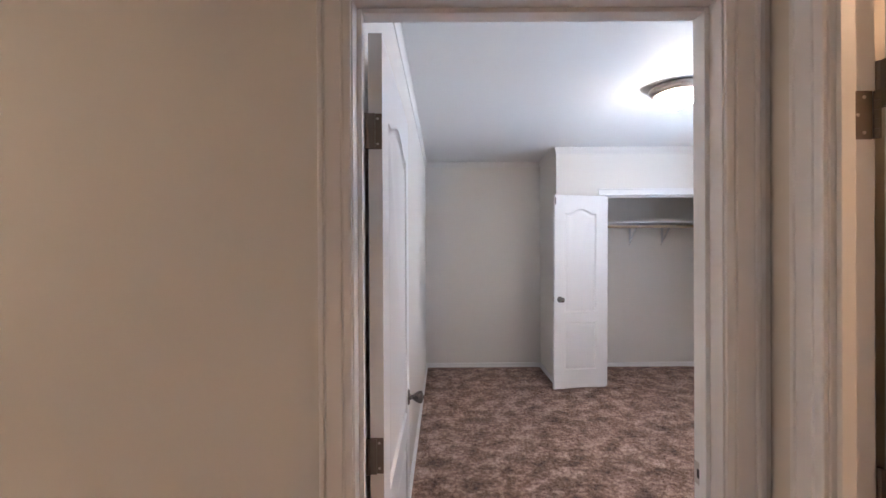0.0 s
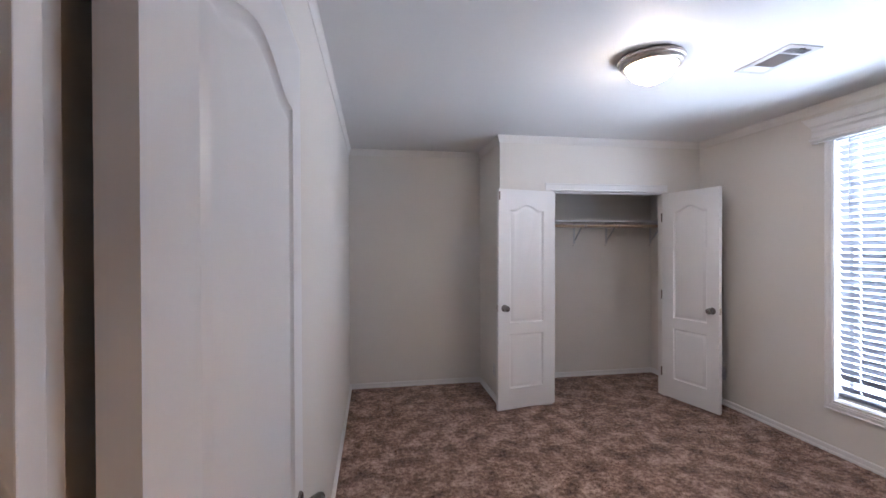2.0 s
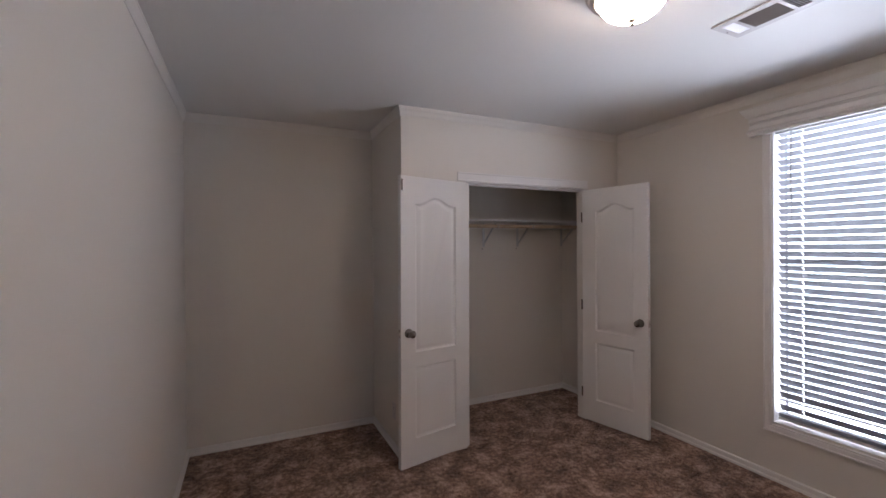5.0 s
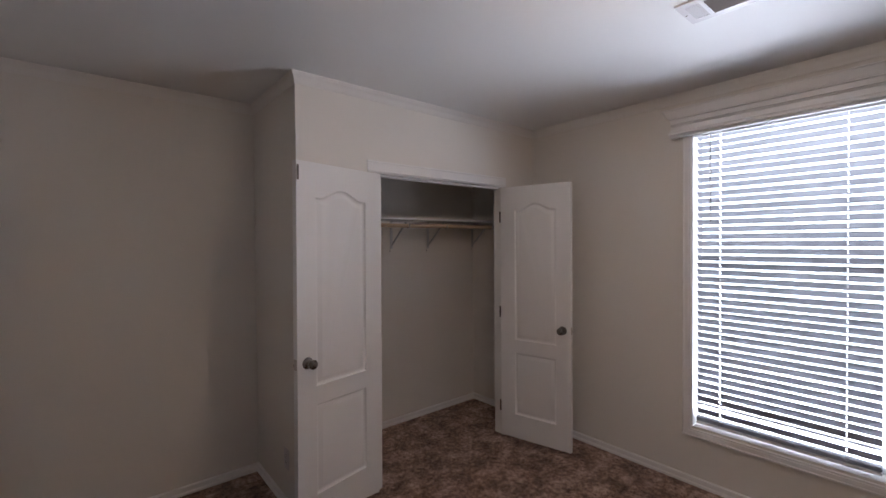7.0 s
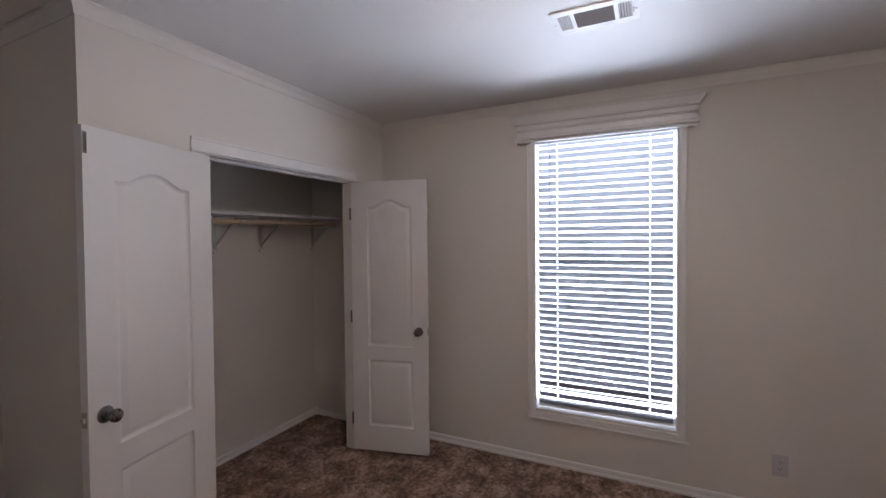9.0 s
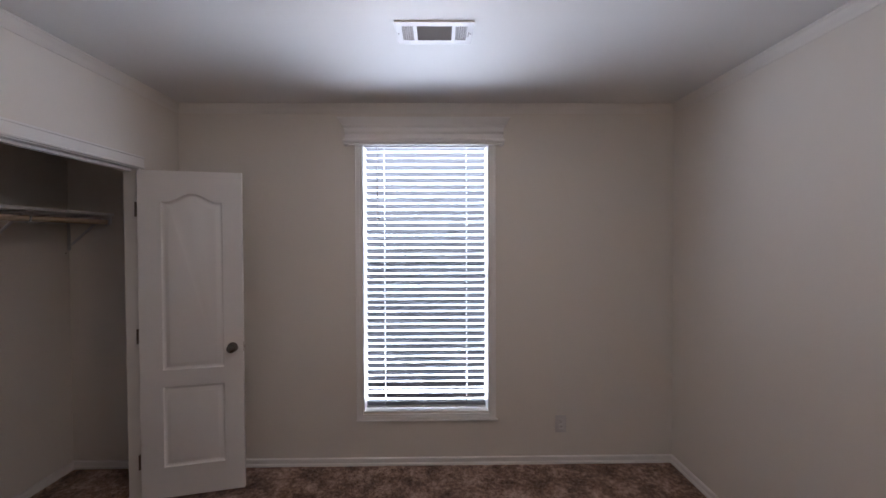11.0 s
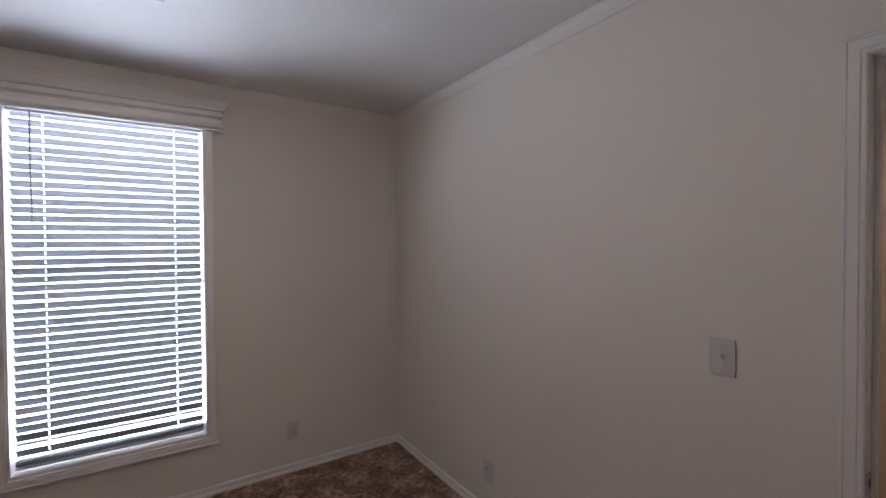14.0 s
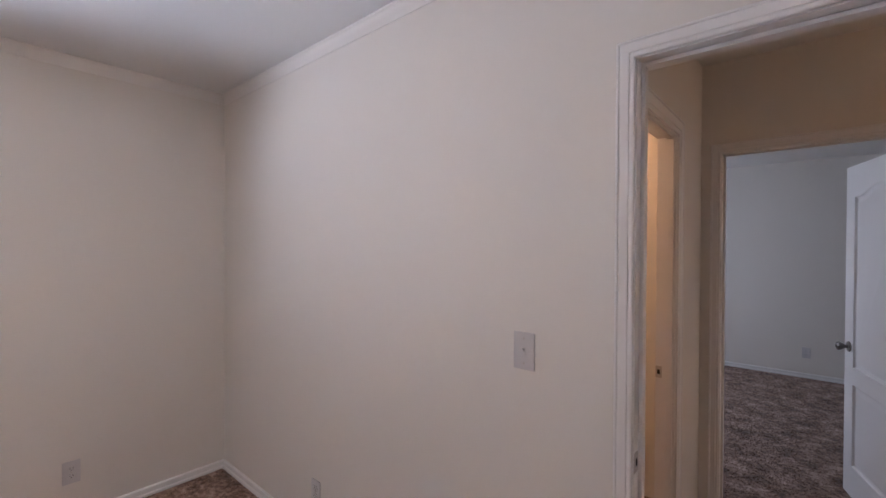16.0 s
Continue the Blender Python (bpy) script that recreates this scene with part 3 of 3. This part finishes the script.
for z0, z1 in ((WZ0 + 0.003, WZ0 + 0.04), (1.335, 1.362), (WZ1 - 0.04, WZ1 - 0.001)):
    part("window_rail", boxes((FXI + 0.002, FXI + 0.038, WY0 + 0.0085, WY1 - 0.0085, z0, z1), bevel=0.003), M_VINYL, window)
for z0, z1 in ((WZ0 + 0.041, 1.334), (1.363, WZ1 - 0.041)):
    p = part("pane", boxes((FXI + 0.022, FXI + 0.026, WY0 + 0.009, WY1 - 0.009, z0, z1)), M_GLASS, window)
    p.visible_shadow = False
part("casing", frame_sweep([(XE, WY0 - 0.002, WZ1), (XE, WY0 - 0.002, WZ0 - 0.014), (XE, WY1 + 0.002, WZ0 - 0.014), (XE, WY1 + 0.002, WZ1)][::-1], CASING, (-1, 0, 0)), M_TRIM, window, smooth=True)
part("stool", boxes((XE - 0.019, XE - 0.0005, WY0 - 0.062, WY1 + 0.052, WZ0 - 0.066, WZ0 - 0.054), bevel=0.004), M_TRIM, window)

# valance: a small cornice on a fluted fascia, returned to the wall
FASCIA = [(0.004, 0), (0.010, 0.003), (0.011, 0.010), (0.000, 0.0115), (0.000, 0.0165), (0.013, 0.018), (0.017, 0.028), (0.013, 0.039), (0.005, 0.045), (0.004, 0.074), (-0.008, 0.0755),
          (-0.008, 0.0795), (0.004, 0.0805), (0.004, 0.084), (-0.008, 0.0855), (-0.008, 0.0895), (0.006, 0.0905), (0.006, 0.121), (-0.012, 0.121), (-0.012, 0)]
CORNICE = [(0.004, 0.1245), (0.015, 0.1245), (0.016, 0.129), (0.020, 0.1305), (0.020, 0.135), (0.024, 0.142), (0.032, 0.153), (0.038, 0.166), (0.041, 0.174), (0.046, 0.176), (0.046, 0.184), (-0.012, 0.184), (-0.012, 0.1245)]
VX, VZ = XE - 0.045, 2.278
valance = thing("window_valance", Matrix(), "white moulded wooden valance above the window blind", "valance")
around = [(XE - 0.0005, 3.212, VZ), (VX, 3.212, VZ), (VX, 2.116, VZ), (XE - 0.0005, 2.116, VZ)]
part("fascia", sweep(around, [(-u, v) for u, v in FASCIA]), M_TRIM, valance, smooth=True)
part("cornice", sweep(around, [(-u, v) for u, v in CORNICE]), M_TRIM, valance, smooth=True)

# blind: separate tilted slats on ladder cords
blind = thing("window_blind", Matrix(), "white two-inch slatted window blind lowered with slats half tilted", "blind")
SY0, SY1, BXC = WY0 + 0.021, WY1 - 0.023, XE + 0.040
part("headrail", boxes((BXC - 0.028, BXC + 0.028, SY0 - 0.01, SY1 + 0.01, WZ1 - 0.056, WZ1 - 0.004), bevel=0.003), M_VINYL, blind)
PITCH, TILT = 0.0460, radians(33)
bm = bmesh.new()
prof = []
for i in range(7):
    u = (-1, -0.8, -0.6, 0, 0.6, 0.8, 1)[i]
    prof.append((0.025 * u, 0.0022 * (1 - u * u)))
ca, sa = math.cos(TILT), math.sin(TILT)
CORDS = (2.364, 2.953)


def slat_piece(y0, y1, us):
    """A length of slat over the part of its width that us names."""
    rows = [(u, v) for u, v in prof if us[0] - 1e-6 <= u / 0.025 <= us[1] + 1e-6]
    loop = rows + [(u, v - 0.0026) for u, v in rows[::-1]]
    a, b = [[bm.verts.new((-u * ca, y, u * sa + v * ca)) for u, v in loop] for y in (y0, y1)]
    for i in range(len(loop)):
        j = (i + 1) % len(loop)
        bm.faces.new((a[i], a[j], b[j], b[i]))
    bm.faces.new(a)
    bm.faces.new(b)


cuts = [SY0]
for y in CORDS:
    w = 0.0034
    cuts += [y - w, y + w]
cuts.append(SY1)
for i, (a, b) in enumerate(zip(cuts, cuts[1:])):
    if i % 2:
        slat_piece(a, b, (-1, -0.6))
        slat_piece(a, b, (0.6, 1))
    else:
        slat_piece(a, b, (-1, 1))
bmesh.ops.remove_doubles(bm, verts=bm.verts, dist=1e-6)
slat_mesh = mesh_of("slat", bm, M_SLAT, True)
rng = random.Random(4)


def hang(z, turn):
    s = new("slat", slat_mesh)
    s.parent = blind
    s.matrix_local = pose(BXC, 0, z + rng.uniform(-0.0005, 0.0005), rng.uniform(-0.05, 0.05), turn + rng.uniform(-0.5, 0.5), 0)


for i in range(38):
    z = 2.273 - PITCH * i
    hang(z, 11 - 20 * (z - 1.45))        # the lower slats hang more closed than the upper ones
hang(0.537, -33)                        # a slat that has slipped flat
hang(0.486, 26)
for i in range(4):
    hang(0.430 + 0.007 * i, -30 - 2 * i)
part("bottom_rail", boxes((BXC - 0.025, BXC + 0.025, SY0, SY1, 0.408, 0.423), bevel=0.003), M_VINYL, blind)
for y in CORDS:
    for dx in (-0.0225, 0.0225):
        part("ladder_cord", tube([(BXC + dx, y, 0.412), (BXC + dx, y, 1.4), (BXC + dx, y, WZ1 - 0.055)], 0.0011, 6), M_CORD, blind)
part("tilt_wand", tube([(BXC - 0.036, 2.998, WZ1 - 0.05), (BXC - 0.0375, 2.999, 2.0), (BXC - 0.038, 2.995, 1.70)], 0.0036, 8), M_WAND, blind, "slim grey tilt wand", smooth=True)

# far bedroom's window, out of the walk's sight
far_window = thing("window_2", Matrix(), "white vinyl window of the far bedroom", "window", kind="structure")
part("window_frame", frame_sweep([(FX1 + 0.08, FW0 + 0.04, 0.84), (FX1 + 0.08, FW0 + 0.04, 2.06), (FX1 + 0.08, FW1 - 0.04, 2.06), (FX1 + 0.08, FW1 - 0.04, 0.84), (FX1 + 0.08, FW0 + 0.04, 0.84)], [(-0.001, 0), (-0.001, 0.04), (0.04, 0.04), (0.04, 0)], (1, 0, 0)), M_VINYL, far_window)
p = part("pane", boxes((FX1 + 0.10, FX1 + 0.104, FW0 + 0.042, FW1 - 0.042, 0.842, 2.058)), M_GLASS, far_window)
p.visible_shadow = False


# ---- ceiling fittings ----
def dome_light(m, label, bowl_glass):
    t = thing("ceiling_light", m, label, "ceiling light")
    part("pan", lathe([(0, -0.0005), (0.155, -0.0005), (0.172, -0.006), (0.177, -0.016), (0.174, -0.026), (0.166, -0.030), (0.164, -0.038), (0.159, -0.048), (0.150, -0.053), (0.140, -0.055), (0.133, -0.050), (0.133, -0.036), (0, -0.036)], seg=56), M_NICKEL, t, "brushed nickel ring", smooth=True)
    bowl = [(0.131, -0.040)]
    for i in range(1, 13):
        a = i / 12 * math.pi / 2
        bowl.append((0.131 * math.cos(a) ** 0.95 if i < 12 else 0.0, -0.040 - 0.098 * math.sin(a)))
    part("shade", lathe(bowl, seg=56), bowl_glass, t, "lit white alabaster glass bowl", smooth=True)
    part("finial", lathe([(0, -0.1375), (0.014, -0.1375), (0.015, -0.141), (0.010, -0.144), (0.005, -0.147), (0.0055, -0.152), (0.007, -0.156), (0.004, -0.161), (0, -0.163)], seg=18), M_BRONZE, t, smooth=True)
    return t


light = dome_light(pose(1.559, 2.676, ZC), "lit dome ceiling light with a nickel ring and glass bowl", M_BOWL)
dome_light(pose(-2.75, -0.1, ZC), "amber lit dome ceiling light in the hall", M_BOWL_WARM)
dome_light(pose(1.5, 0.05, ZC), "amber lit dome ceiling light in the side room", M_BOWL_SIDE)

vent = thing("ceiling_vent", pose(2.275, 2.585, ZC), "white metal ceiling air register with dark louvres", "vent")
HXV, HYV = 0.101, 0.177
holes = [(-0.066, 0.066, -0.080, 0.080), (-0.066, 0.066, -0.148, -0.096), (-0.066, 0.066, 0.096, 0.148)]
bm = bmesh.new()
xs, ys = [-HXV, -0.066, 0.066, HXV], [-HYV, -0.148, -0.096, -0.080, 0.080, 0.096, 0.148, HYV]
for i in range(3):
    for j in range(7):
        if not (i == 1 and j in (1, 3, 5)):
            box(bm, xs[i], xs[i + 1], ys[j], ys[j + 1], -0.0075, -0.005)
bmesh.ops.remove_doubles(bm, verts=bm.verts, dist=1e-5)
for x0, x1, y0, y1 in ((-HXV, -HXV + 0.004, -HYV, HYV), (HXV - 0.004, HXV, -HYV, HYV), (-HXV + 0.004, HXV - 0.004, -HYV, -HYV + 0.004), (-HXV + 0.004, HXV - 0.004, HYV - 0.004, HYV)):
    box(bm, x0, x1, y0, y1, -0.005, -0.0005)
part("plate", bm, M_PLATE, vent)
part("duct", boxes((-0.09, 0.09, -0.16, 0.16, -0.0018, -0.0008)), M_DUCT, vent)
for i in range(9):
    x = -0.060 + 0.015 * i
    lo = bmesh.new()
    box(lo, -0.0065, 0.0065, -0.0795, 0.0795, -0.0005, 0.0005)
    part("louvre", lo, M_DUCT, vent, at=pose(x, 0, -0.0055, 0, 28, 0))
for sgn in (-1, 1):
    for i in range(5):
        lo = bmesh.new()
        box(lo, -0.065, 0.065, -0.0042, 0.0042, -0.0004, 0.0004)
        part("louvre", lo, M_PLATE, vent, at=pose(0, sgn * (0.101 + 0.0105 * i), -0.0055, -35 * sgn, 0, 0))
for sgn in (-1, 1):
    part("screw", lathe([(0, 0), (0.004, 0), (0.003, -0.0016), (0, -0.002)], Matrix.Translation((0, sgn * 0.165, -0.009)), 10), M_BRONZE, vent)
part("damper_lever", boxes((-0.018, 0.018, -0.1575, -0.1545, -0.016, -0.009), bevel=0.001), M_BRONZE, vent)


# ---- carpet pile: leaning tufts over the bedroom floor ----
def pile(x0, x1, y0, y1, per_m2, seed):
    r = np.random.default_rng(seed)
    n = int((x1 - x0) * (y1 - y0) * per_m2)
    base = np.stack([r.uniform(x0, x1, n), r.uniform(y0, y1, n), np.zeros(n)], 1)
    turn = r.uniform(0, 2 * math.pi, n)
    size = r.uniform(0.003, 0.0065, n)
    corners = [base + np.stack([size * np.cos(turn + a), size * np.sin(turn + a), np.full(n, 0.0002)], 1) for a in (0, 2.1, 4.2)]
    lean = r.normal(0, 0.0045, (n, 2))
    tip = base + np.stack([lean[:, 0], lean[:, 1], r.uniform(0.003, 0.0075, n)], 1)
    verts = np.stack([*corners, tip], 1).reshape(-1, 3)
    k = np.arange(n)[:, None] * 4
    faces = np.concatenate([k + np.array([[0, 1, 3]]), k + np.array([[1, 2, 3]]), k + np.array([[2, 0, 3]])], 0)
    me = bpy.data.meshes.new("carpet_pile")
    me.from_pydata(verts.tolist(), [], faces.tolist())
    me.materials.append(M_CARPET)
    return tagged(new("carpet_pile", me), "brown mottled cut-pile carpet tufts", "carpet", kind="stuff")


pile(XL + 0.014, XE - 0.014, YS + 0.014, YB - 0.014, 9000, 5)
pile(-0.3, 1.2, FARY + 0.014, HSB - 0.1, 5000, 6)
